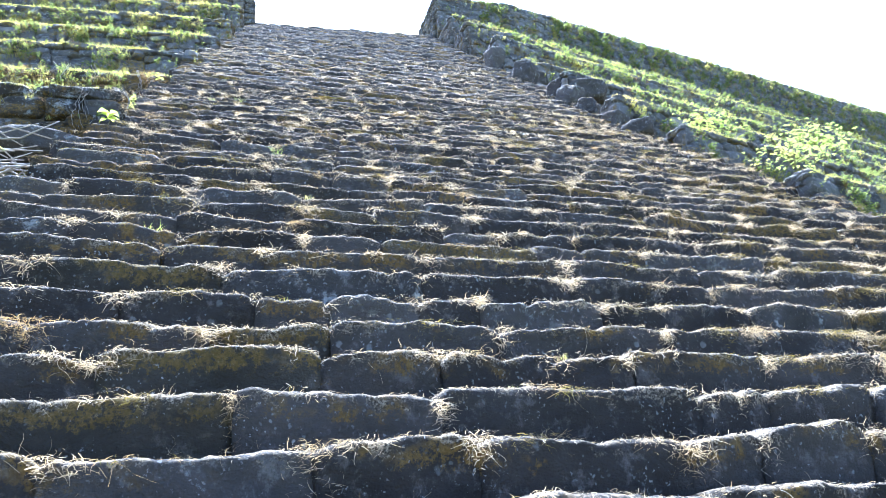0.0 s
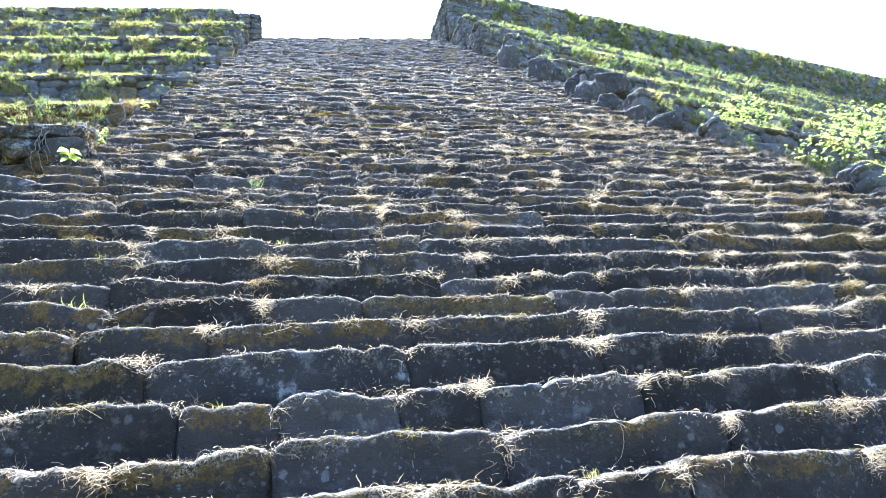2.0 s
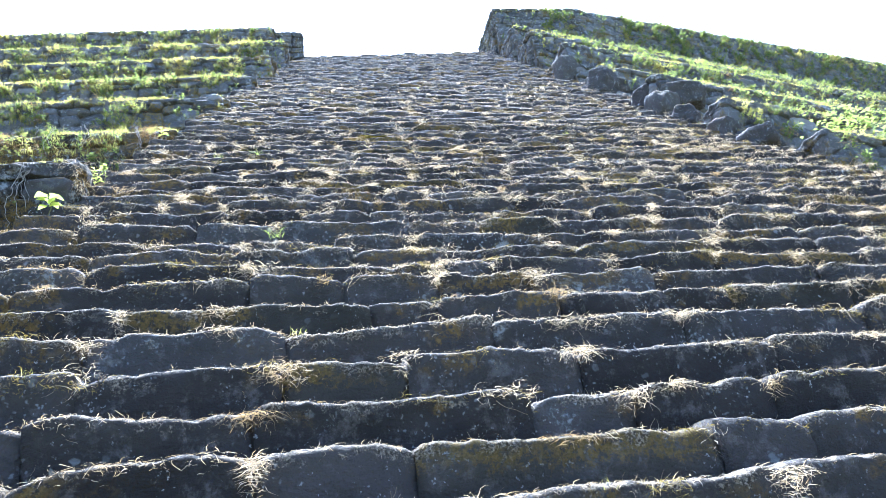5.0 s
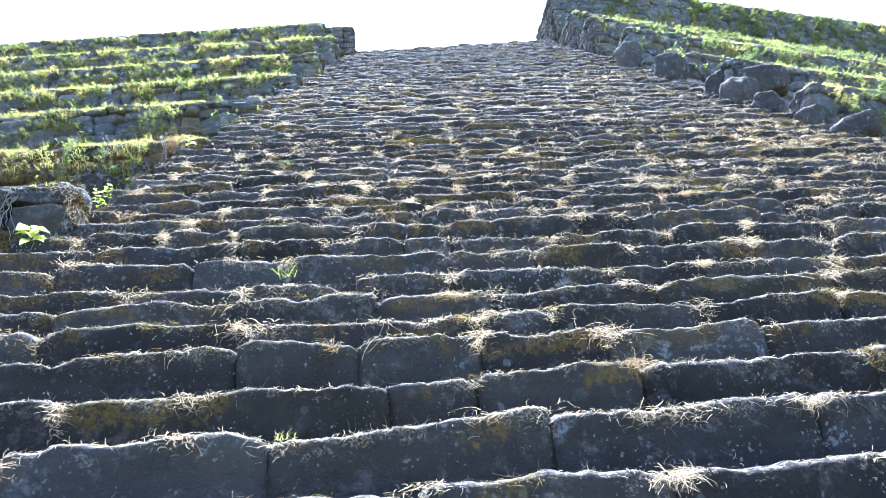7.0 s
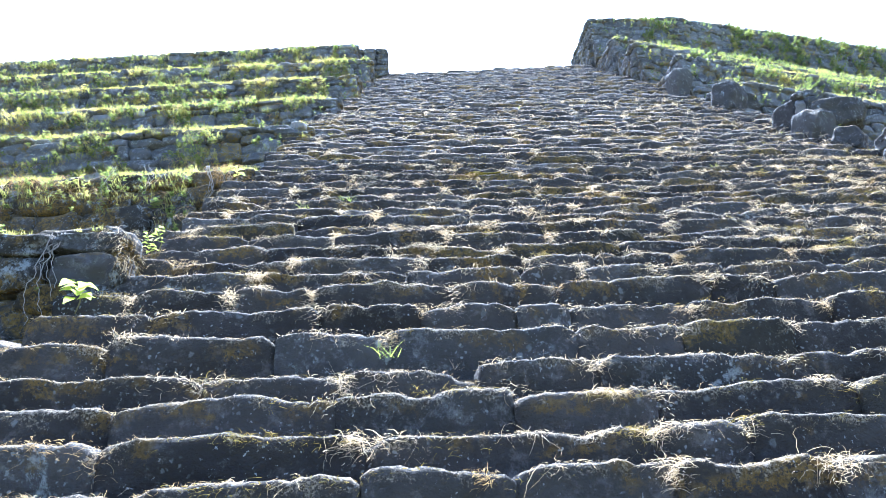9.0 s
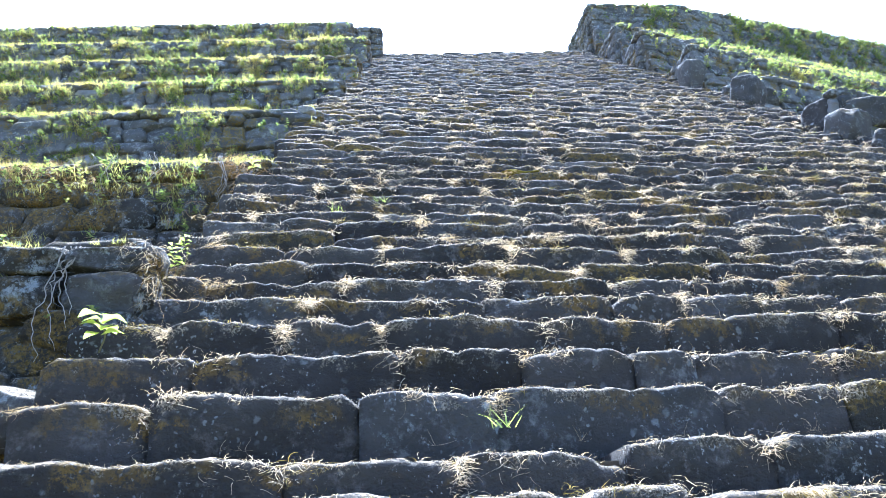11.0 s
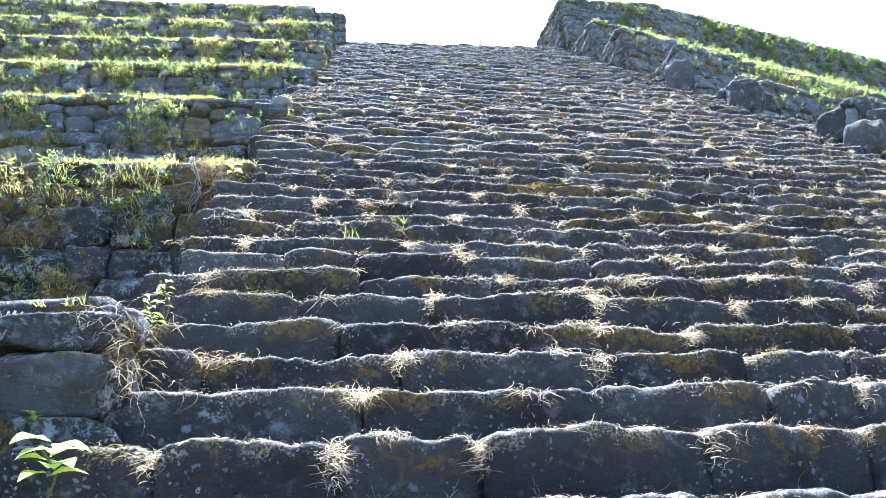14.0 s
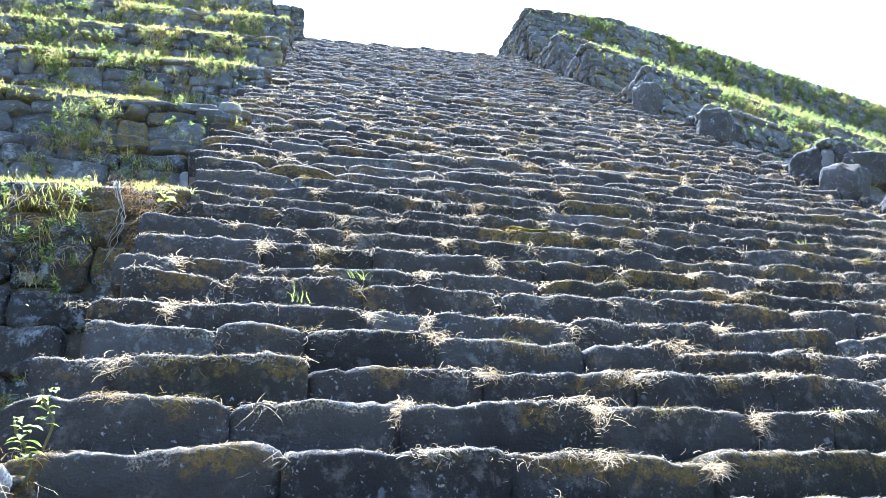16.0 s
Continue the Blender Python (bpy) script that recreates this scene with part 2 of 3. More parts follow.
def lump(seed, nx=4, power=6.0, rough=0.2):
    """A rounded, uneven block in the cube from -0.5 to 0.5."""
    bm = bmesh.new()
    bmesh.ops.create_cube(bm, size=1.0)
    bmesh.ops.subdivide_edges(bm, edges=bm.edges[:], cuts=nx - 1, use_grid_fill=True)
    off = Vector((seed * 7.3, seed * 3.1, seed * 1.7))
    q = random.Random(seed)
    chips = []
    for _ in range(12):
        way = Vector((q.gauss(0, 1), q.gauss(0, 1), q.gauss(0, 1))).normalized()
        chips.append((way, q.uniform(0.84, 1.0) * (abs(way.x) + abs(way.y) + abs(way.z)) ** 0.62))
    for v in bm.verts:
        p = v.co * 2
        r = (abs(p.x) ** power + abs(p.y) ** power + abs(p.z) ** power) ** (1 / power)
        p = p / r
        for way, cut in chips:                     # flat chips broken off the block
            over = p.dot(way) - cut
            if over > 0:
                p -= way * over
        p += noise.noise_vector(p * 1.1 + off) * rough * 1.6 + noise.noise_vector(p * 2.3 + off) * rough * 0.9 + noise.noise_vector(p * 5.1 + off) * rough * 0.4
        v.co = p * 0.5
    verts, faces = [tuple(v.co) for v in bm.verts], [tuple(v.index for v in f.verts) for f in bm.faces]
    bm.free()
    return np.array(verts), faces


LUMPS = [lump(i + 1, 7, 9.0, 0.11) for i in range(14)]
rng = random.Random(5)


def wobble(x, y):
    return noise.noise((x, y, 3.3))


# ---- ground ----
BASE = W(0, -3.2).z
bm = bmesh.new()
bmesh.ops.create_circle(bm, cap_ends=True, cap_tris=True, segments=64, radius=1500)
me = bpy.data.meshes.new("ground")
bm.to_mesh(me)
bm.free()
me.materials.append(TURF)
ground = tagged(new("ground", me), "dry grassy ground at the foot of the pyramid", "ground", kind="structure")
ground.location.z = BASE

# ---- the stair ----
FIRST = (2.18, 2.57, 2.99, 3.37, 3.76, 4.16, 4.62, 5.00, 5.39, 5.75, 6.17, 6.63, 7.04, 7.46, 7.79, 8.16, 8.47, 8.95, 9.40, 9.87,
         10.24, 10.60, 10.95, 11.33, 11.73, 12.08, 12.43, 12.93, 13.20, 13.66, 14.06, 14.50, 14.88)
TOP = 36.8
ROWS_Y = [2.2 - 0.4 * k for k in range(12, 0, -1)] + list(FIRST)
while ROWS_Y[-1] < TOP:
    ROWS_Y.append(ROWS_Y[-1] + 0.405 + rng.uniform(-0.05, 0.05))


def left_edge(y):
    return -0.89 + 0.0945 * (y - 9.7) if y < 24 else 0.46 + 0.15 * (y - 24)


def right_edge(y):
    return 7.2 + 0.08 * y


def swell(x, y):
    """The upper flight is a little steeper, more so to the right."""
    return max(0.0, (y - 14) / 23) * (0.57 + 0.055 * (x - 2.45))


def step_stone(x0, x1, front, top, height, depth, seed, nx, fine):
    """One block of a step: an upright, roughly dressed face, a worn but narrow nose, ends that dip into the joints and a flat back."""
    r = random.Random(seed)
    # (back from the front, part of the height, metres below the top)
    rows = ((0.004, 1.0, 0.0), (-0.006, 0.8, 0.0), (-0.009, 0.62, 0.0), (-0.009, 0.45, 0.0), (-0.007, 0.3, 0.0), (-0.004, 0.16, 0.0), (0.0, 0.0, 0.017),
            (0.005, 0.0, 0.006), (0.016, 0.0, 0.0), (0.05, 0.0, -0.003), (0.12, 0.0, 0.0), (depth, 0.0, 0.03), (depth, 1.0, 0.0))
    if not fine:
        rows = (rows[0], rows[2], rows[4], rows[6], rows[8], rows[9], rows[11], rows[12])
    soft = len(rows) - 2
    verts, faces, edge = [], [], []
    off = seed * 5.77
    lean, drop = r.uniform(-0.016, 0.016), [r.uniform(0.003, 0.024), r.uniform(0.003, 0.024)]
    reach = [r.uniform(0.05, 0.14), r.uniform(0.05, 0.14)]
    chip = (r.uniform(0.15, 0.85), r.uniform(0.05, 0.11), r.uniform(0.008, 0.025)) if r.random() < 0.45 else (0.5, 0.05, 0.0)
    for i in range(nx + 1):
        u = i / nx
        x = x0 + (x1 - x0) * u
        side = 0 if u < 0.5 else 1
        away = min(x - x0, x1 - x)
        end = max(0.0, 1 - away / reach[side])
        last = max(0.0, 1 - away / 0.035)
        worn = drop[side] * end ** 1.6 + 0.012 * last + chip[2] * max(0.0, 1 - abs(x - x0 - chip[0] * (x1 - x0)) / chip[1])
        wave = noise.noise((x * 2.4 + off, off, 0)) * 0.026 + noise.noise((x * 7.5, off, 4)) * 0.013 + noise.noise((x * 24, off, 8)) * 0.009 + lean * (2 * u - 1)
        bow = noise.noise((x * 1.8, off, 9)) * 0.024
        for j, (dy, part_h, dz) in enumerate(rows):
            h = part_h * height + dz
            k = max(0.0, 1 - h / height)
            y = front + dy + bow + (0.009 * last + 0.006 * end if j < soft else 0)
            z = top - h + (wave - worn) * k
            if j < soft:
                y += noise.noise((x * 3.5, z * 5, off)) * 0.024 + noise.noise((x * 12, z * 15, off)) * 0.012
            if j < soft and fine:
                y += noise.noise((x * 34, z * 40, off)) * 0.009
                z += noise.noise((x * 40, y * 24, off)) * 0.007 * k
            edge.append(max(0.0, min(1.0, 1 - h / height * 1.5)))
            verts.append((x + (noise.noise((z * 9, off, 2)) * 0.01 if 0 in (i, nx - i) else 0), y, z))
    k = len(rows)
    for i in range(nx):
        for j in range(k):
            a, b = i * k + j, i * k + (j + 1) % k
            faces.append((a, a + k, b + k, b))
    faces.append(tuple(range(k)))
    faces.append(tuple(nx * k + j for j in range(k - 1, -1, -1)))
    return verts, faces, edge


stair = tagged(new("staircase"), "steep flight of worn dark stone steps with moss and dry grass", "staircase", kind="structure")
NOSES = []                                     # (x0, x1, front y, top z, plan y) of every block, for the grass
near_blocks, far_rows = [], []
MARKED = ((0.37, 3.98, LICHEN), (2.58, 6.6, LICHEN), (2.5, 10.24, LICHEN), (0.04, 15.7, LICHEN), (2.4, 14.5, MOSSY),
          (0.42, 2.58, LICHEN), (-0.3, 12.05, LICHEN), (-0.55, 13.25, LICHEN), (1.5, 5.38, MOSSY), (0.2, 3.34, MOSSY), (-0.5, 4.63, MOSSY), (3.4, 8.16, MOSSY))
for k, y in enumerate(ROWS_Y):
    nxt = ROWS_Y[k + 1] if k + 1 < len(ROWS_Y) else y + 0.4
    prev = ROWS_Y[k - 1] if k else y - 0.4
    xl, xr = left_edge(y) - 0.1, right_edge(y) + 0.15
    x = xl + rng.uniform(-0.12, 0.06)
    here, after, before = (W(4, v, swell(4, v)) for v in (y, nxt, prev))
    run, rise = after.y - here.y, here.z - before.z
    # the bed of earth and rubble under the row
    a, b = W(xl, y, swell(xl, y)), W(xr, y, swell(xr, y))
    lo = min(a.z, b.z) - rise - 0.25
    q = [(xl * U, a.y + 0.11, a.z - 0.035), (xr * U, b.y + 0.11, b.z - 0.035), (xr * U, b.y + run + 0.3, b.z - 0.02), (xl * U, a.y + run + 0.3, a.z - 0.02)]
    step = part("step", mesh_of("step", q + [(vx, vy, lo) for vx, vy, vz in q],
                                [(0, 1, 2, 3), (1, 0, 4, 5), (0, 3, 7, 4), (2, 1, 5, 6), (3, 2, 6, 7), (7, 6, 5, 4)], SOIL, False), stair)
    near = 2.0 < y < 15.8
    row = {STEP: Heap(), MOSSY: Heap(), LICHEN: Heap()}
    while x < xr:
        length = rng.choice((0.36, 0.5, 0.6, 0.7, 0.82, 0.95)) * rng.uniform(0.85, 1.15) * (1.0 if y < 8 else 0.85 if y < 18 else 0.72) / U
        x1 = min(x + length, xr + 0.2)
        if x1 - x < 0.2:
            break
        mid = (x + x1) / 2
        p = W(mid, y, swell(mid, y))
        dz = (wobble(mid * 1.3, y * 3.1) * 0.02 + rng.uniform(-0.009, 0.009)) * (1.0 if near else 1.7)
        dy = (wobble(mid * 1.1 + 40, y * 2.7) * 0.024 + rng.uniform(-0.012, 0.012)) * (1.0 if near else 1.8)
        gap = rng.uniform(-0.004, 0.002)
        args = (x * U + gap / 2, x1 * U - gap / 2, p.y + dy, p.z + dz, rise + 0.06, run + 0.1, rng.uniform(0, 99))
        verts, faces, edge = step_stone(*args, max(6, int((x1 - x) * U / 0.028)) if near else (7 if y < 24 else 5), near)
        pick = rng.random()
        mat = MOSSY if pick < 0.10 else LICHEN if pick < 0.22 else STEP
        for mx, my, mm in MARKED:
            if abs(my - y) < 0.1 and x < mx < x1:
                mat = mm
        if near:
            near_blocks.append((verts, faces, edge, mat, step))
        else:
            row[mat].add(verts, faces, edge)
        k0, k1 = (13, 8) if near else (8, 4)
        NOSES.append((args[0], args[1], args[2], args[3], y, np.array(verts[k1::k0])))
        x = x1
    if not near:
        far_rows.append((row, step))

# ---- terraces on both sides of the stair ----
def wall_stones(thing, rest, p, d, nrm, length, height, batter, size, seed, single, loose=1.0, dark_mossy=False):
    """Face a wall with courses of rough flat-faced blocks under a level top. p: its top corner; d: along it; nrm: out of it; single: the length of it whose stones are parts."""
    r = random.Random(seed)
    z = 0.0
    turn = Matrix((d, -nrm, Vector((0, 0, 1)))).transposed().to_4x4()
    while z < height:
        h = r.uniform(0.7, 1.3) * size * (0.42 if z == 0 else 0.6)
        s = -r.uniform(0, 0.06)
        while s < length:
            w = r.uniform(0.45, 1.6) * size 
            hh = h * r.uniform(0.95, 1.08)
            out = r.uniform(-0.03, 0.03) * loose + batter * z
            lift = r.uniform(-0.012, 0.012) if loose <= 1 and z == 0 else r.uniform(-0.03, 0.03) * loose
            c = p + d * (s + w / 2) + nrm * (out - 0.08) + Vector((0, 0, -z - hh / 2 + lift + 0.01))
            m = Matrix.Translation(c) @ turn @ pose(0, 0, 0, math.degrees(math.atan(batter)) * -0.6 + r.uniform(-4, 4) * loose, r.uniform(-3, 3) * loose, r.uniform(-5, 5) * loose) @ Matrix.Diagonal((w * 1.06, min(0.34, size * 1.1), hh * 1.1, 1))
            i = r.randrange(len(LUMPS))
            if s < single:
                part("stone", (PALE_MESHES if r.random() < 0.03 and not dark_mossy else DARK_MOSSY_MESHES if dark_mossy else STONE_MESHES)[i], thing, m=m)
            else:
                a = np.array(m)
                rest.add(LUMPS[i][0] @ a[:3, :3].T + a[:3, 3], LUMPS[i][1])
            s += w
        z += h


DARK_MOSSY_MESHES = [mesh_of("stone", v, f, DARK_MOSSY) for v, f in LUMPS]
PALE_MESHES = [mesh_of("stone", v, f, PALE) for v, f in LUMPS]
STONE_MESHES = [mesh_of("stone", v, f, WALL) for v, f in LUMPS]
BATTER = 0.32                                  # lean of the terrace faces
LEDGES = []                                    # (top corner, along, out, length, height, side, plan y) for the plants


def prism(plan, z0, z1):
    n = len(plan)
    verts = [(x, y, z0) for x, y in plan] + [(x, y, z1) for x, y in plan]
    return verts, [tuple(range(n))[::-1], tuple(range(n, 2 * n))] + [(i, (i + 1) % n, (i + 1) % n + n, i + n) for i in range(n)]


def terrace(name, corner, legs, low, back, side, label, singles, seed):
    """A terrace: a core with a ledge on top, a stone face along its legs (yaw, length) and a short return beside the stair."""
    thing = tagged(new(name), label, "terrace", kind="structure")
    low_bank = corner.y < 6 and side < 0
    dark_mossy = corner.y < 10.5 and side < 0
    top = corner.z
    front, p = [], corner.copy()
    rest = Heap()
    for i, (yaw, length) in enumerate(legs):
        d = Vector((side * math.cos(radians(yaw)), math.sin(radians(yaw)), 0))
        nrm = Vector((side * d.y, -abs(d.x), 0)).normalized()
        front.append((p.x, p.y))
        if low_bank:
            p = p + d * length
            continue
        size = (0.34 if corner.y < 8 else 0.40 if corner.y < 11 else 0.33) if side < 0 else 0.36
        wall_stones(thing, rest, p, d, nrm, length, top - low, BATTER, size, seed + i, singles if i == 0 else 0, 1.0, dark_mossy)
        LEDGES.append((p.copy(), d, nrm, length, top - low, side, corner.y))
        p = p + d * length
    front.append((p.x, p.y))
    # return along the stair
    d = Vector((0.07, 1, 0)).normalized()
    nrm = Vector((-side, 0.07 * side, 0)).normalized()
    if not low_bank:
        wall_stones(thing, rest, corner, d, nrm, min(back, 3.4), top - low, 0.02, 0.2 if corner.y < 10.5 else 0.34, seed + 9, 0, 1.0 if side < 0 else 1.15)
    plan = front + [(p.x, p.y + back), (corner.x + 0.07 * back, corner.y + back)]
    v, f = prism(plan, low - 0.5, top - 0.04)
    drop = (top - low + 0.5) * BATTER
    v = [(a, c - drop, z) if k < len(front) else (a, c, z) for k, (a, c, z) in enumerate(v)]
    part("core", mesh_of("core", v, f, SOIL, False), thing, "earth core with turf on the ledge")
    if rest.count:
        tagged(part("stones", rest.mesh("stones", DARK_MOSSY if dark_mossy else WALL), thing, "rough grey facing stones"), kind="stuff")
    return thing


LEFT = ((-1.25, 7.3, -0.1), (-0.80, 10.5, 0.19), (-0.37, 14.6, 0.03), (0.05, 18.6, 0.2), (0.5, 23.0, 0.38), (1.03, 27.0, 0.72), (1.5, 31.5, 1.12), (1.15, 35.5, 1.6))
RIGHT = ((7.95, 9.0, 0.2), (8.3, 12.6, 0.3), (8.6, 15.8, 0.5), (8.85, 18.8, 0.75), (9.35, 23.0, 0.83), (9.55, 26.2, 1.36), (9.85, 30.5, 1.7), (10.08, 33.3, 1.92), (10.55, 38.0, 2.68))
for side, rows in ((-1, LEFT), (1, RIGHT)):
    for i, (x, y, n) in enumerate(rows):
        c = W(x, y, n)
        below = W(*rows[i - 1]).z if i else BASE
        last = i == len(rows) - 1
        if side < 0:
            legs = ((6, 11.0 + 1.2 * i),)
        elif last:
            legs = ((-3, 3.0), (11, 30.0))
        else:
            legs = ((13, 14.0 + 2.5 * i),)
        terrace("terrace_left" if side < 0 else "terrace_right", c, legs, below - 0.25, 14.0 if last else 4.5, side,
                "stepped stone terrace overgrown with grass and weeds", 5.0 if (side < 0 and 1 <= i <= 5) or (side > 0 and 2 <= i <= 6) else 0, 100 + 20 * i + (7 if side > 0 else 0))

# ---- loose stones, pier, branches ----
def boulder(x, y, n, sx, sy, sz, turn, seed, label, mat=LICHEN):
    v, f = lump(seed, 14, 8.0, 0.075)
    ob = tagged(new("boulder", mesh_of("boulder", v * np.array((sx, sy, sz)), f, mat)), label, "boulder", "boulders beside the stair")
    ob.matrix_basis = Matrix.Translation(W(x, y, n)) @ pose(0, 0, 0, turn * 0.3, turn * 0.2, turn)
    return ob


for x, y, n, sx, sy, sz, turn, seed in ((8.75, 18.1, 0.15, 0.45, 0.45, 0.55, 20, 31), (9.3, 18.4, 0.35, 0.75, 0.5, 0.45, -15, 32), (9.2, 22.3, 0.35, 0.6, 0.5, 0.65, 40, 33),
                                        (9.65, 22.6, 0.25, 0.5, 0.5, 0.4, 10, 34), (9.4, 25.5, 0.6, 0.45, 0.45, 0.7, 5, 35), (8.55, 15.4, 0.0, 0.4, 0.4, 0.3, 25, 36),
                                        (8.5, 14.3, -0.02, 0.5, 0.4, 0.28, -30, 37), (8.65, 16.9, 0.05, 0.4, 0.4, 0.35, 60, 38), (8.85, 18.95, 0.25, 0.42, 0.5, 0.5, 15, 39)):
    boulder(x, y, n, sx, sy, sz, turn, seed, "grey weathered boulder at the end of a terrace wall")
boulder(-1.5, 9.55, -0.36, 0.8, 0.55, 0.24, 10, 41, "broad flat grey slab of rock below the terrace")

corner_pier = tagged(new("corner_pier"), "squared stone blocks with grey lichen at the terrace corner", "pier")
top = W(-0.80, 10.45, 0.20)
for dx, dy, dz, sx, sy, sz, turn, seed in ((-0.17, 0.06, -0.055, 0.36, 0.34, 0.12, 3, 61), (-0.16, 0.03, -0.215, 0.33, 0.34, 0.20, -3, 62), (-0.50, 0.06, -0.06, 0.30, 0.32, 0.13, 5, 63), (-0.49, 0.03, -0.22, 0.30, 0.30, 0.19, -6, 64), (-0.24, 0.0, -0.40, 0.50, 0.34, 0.18, 2, 65)):
    v, f = lump(seed, 12, 11.0, 0.10)
    part("block", mesh_of("block", v * np.array((sx, sy, sz)), f, LICHEN if seed in (61, 62) else DARK_MOSSY), corner_pier, m=Matrix.Translation(top + Vector((dx, dy, dz))) @ pose(0, 0, 0, 0, 0, turn))

pier = tagged(new("stone_pier"), "short squared stone pier at the head of the stair", "pier")
foot = W(1.92, 36.4, 0.42)
for z in range(5):
    for i in range(-1, 2):
        for j in range(2):
            part("stone", STONE_MESHES[(3 * z + i + j) % 14], pier, m=Matrix.Translation(foot + Vector((0.37 * (i - 0.5), 0.42 * j, 0.05 + 0.2 * z))) @ Matrix.Diagonal((0.40, 0.46, 0.22, 1)))


def tube(points, r0, r1, sides=5):
    verts, faces = [], []
    for i, p in enumerate(points):
        d = (points[min(i + 1, len(points) - 1)] - points[max(i - 1, 0)]).normalized()
        a = d.orthogonal().normalized()
        c = d.cross(a)
        rad = r0 + (r1 - r0) * i / (len(points) - 1)
        verts += [tuple(p + (a * math.cos(k * 2 * math.pi / sides) + c * math.sin(k * 2 * math.pi / sides)) * rad) for k in range(sides)]
    for i in range(len(points) - 1):
        for k in range(sides):
            faces.append((i * sides + k, i * sides + (k + 1) % sides, (i + 1) * sides + (k + 1) % sides, (i + 1) * sides + k))
    faces += [tuple(range(sides))[::-1], tuple((len(points) - 1) * sides + k for k in range(sides))]
    return verts, faces


rr = random.Random(21)
pile = tagged(new("brush_pile"), "heap of bleached dry branches beside the steps", "branches")
floor_z = W(*LEFT[0]).z - 0.02
for i in range(150):
    p = Vector((rr.uniform(-2.9, -1.2), W(0, 7.6).y + rr.uniform(-0.1, 1.0), floor_z + rr.uniform(0.02, 0.42)))
    a = rr.gauss(0.15, 0.5)
    d = Vector((math.cos(a), math.sin(a), rr.gauss(0, 0.12)))
    pts = [p + d * s * 0.14 + Vector((0, 0, 0.05 * math.sin(s * 0.9 + i))) + Vector((0, rr.gauss(0, 0.012), rr.gauss(0, 0.01))) for s in range(-3, 4)]
    v, f = tube(pts, rr.uniform(0.008, 0.016), 0.004)
    part("branch", mesh_of("branch", v, f, ROOT), pile)

roots = tagged(new("hanging_roots"), "pale dry roots hanging down the terrace wall", "roots")
for x, y, n, fall in ((-1.2, 10.45, 0.2, 0.5), (-1.17, 10.45, 0.2, 0.4), (-1.22, 10.45, 0.2, 0.3), (-1.15, 10.45, 0.2, 0.34), (-1.26, 10.45, 0.2, 0.55), (-0.85, 14.5, 0.08, 0.45), (-0.83, 14.5, 0.08, 0.5), (-1.5, 14.5, 0.1, 0.35), (-2.4, 10.45, 0.25, 0.5), (-2.13, 14.5, 0.08, 0.20), (-1.96, 14.5, 0.08, 0.40), (-1.93, 14.5, 0.08, 0.30), (-1.54, 14.5, 0.08, 0.30), (-0.86, 14.5, 0.08, 0.40), (-0.83, 14.5, 0.08, 0.55)):
    p = W(x, y, n) + Vector((0, -0.03, 0))
    pts = [p + Vector((rr.gauss(0, 0.006) + 0.03 * math.sin(s * 0.7 + x * 9), -BATTER * fall * s / 8 + rr.gauss(0, 0.008) - 0.06, -fall * s / 8)) for s in np.linspace(0, 8, 17)]
    v, f = tube(pts, 0.0034, 0.0012)
    part("root", mesh_of("root", v, f, ROOT), roots)

v, f = lump(51, 14, 3.0, 0.3)
cushion = tagged(new("moss_cushion", mesh_of("moss_cushion", v * np.array((0.36, 0.15, 0.06)), f, MOSS)), "thick yellow-green moss cushion on a step block", "moss")
cushion.location = W(2.38, 14.56, 0.0) + Vector((0, 0.05, -0.01))

# ---- plants ----
def tuft(heap, p, count, length, width, spread, lean=Vector((0, 0, 0))):
    """A tuft of grass blades."""
    heap.tufts.append((*p, count, length, width, spread, *lean))


r = random.Random(11)
straw, green, mossy = Heap(), Heap(), Heap()
THICK = ((1.8, 8.0, 0.55, 0.35), (2.6, 10.5, 0.35, 0.35), (4.7, 10.9, 0.6, 0.5), (6.6, 8.7, 1.3, 1.6), (5.8, 16.1, 0.8, 0.8), (1.15, 11.1, 0.25, 0.3), (3.0, 4.0, 0.4, 0.4), (7.2, 11.5, 0.9, 2.0), (5.6, 5.2, 2.2, 2.2), (4.0, 3.4, 1.2, 1.2), (7.2, 14.5, 1.2, 2.5))


def threads(heap, p, low, high, width, out, fall, steps=3):
    """Curled threads of dead grass, one from each place in p, of lengths from low to high: they leave forwards and turn down (fall below 0) or up."""
    n = len(p)
    if not n:
        return
    q = np.array(p, float)
    seg = g.uniform(low, high, (n, 1)) / steps
    way = np.stack((g.normal(0, 0.7, n), -out * g.uniform(0.2, 1.0, n), g.uniform(-0.3, 0.6, n)), 1)
    twist = g.normal(0, 0.6, n)
    side = np.stack((g.uniform(0.5, 1, n), np.zeros(n), g.uniform(-0.9, 0.9, n)), 1) * width * g.uniform(0.35, 0.65, (n, 1))
    rows = [q - side, q + side]
    for k in range(steps):
        way = way / np.linalg.norm(way, axis=1, keepdims=True) + np.stack((twist + g.normal(0, 0.45, n), g.normal(0.1, 0.15, n), fall * g.uniform(0.1, 1.0, n)), 1)
        q = q + way / np.linalg.norm(way, axis=1, keepdims=True) * seg
        w = side * (1 - 0.6 * (k + 1) / steps)
        rows += [q - w, q + w]
    m = 2 * steps + 2
    quads = np.array([(2 * k, 2 * k + 1, 2 * k + 3, 2 * k + 2) for k in range(steps)])
    heap.add_array(np.stack(rows, 1).reshape(-1, 3), (np.arange(n)[:, None, None] * m + quads[None]).reshape(-1, 4))


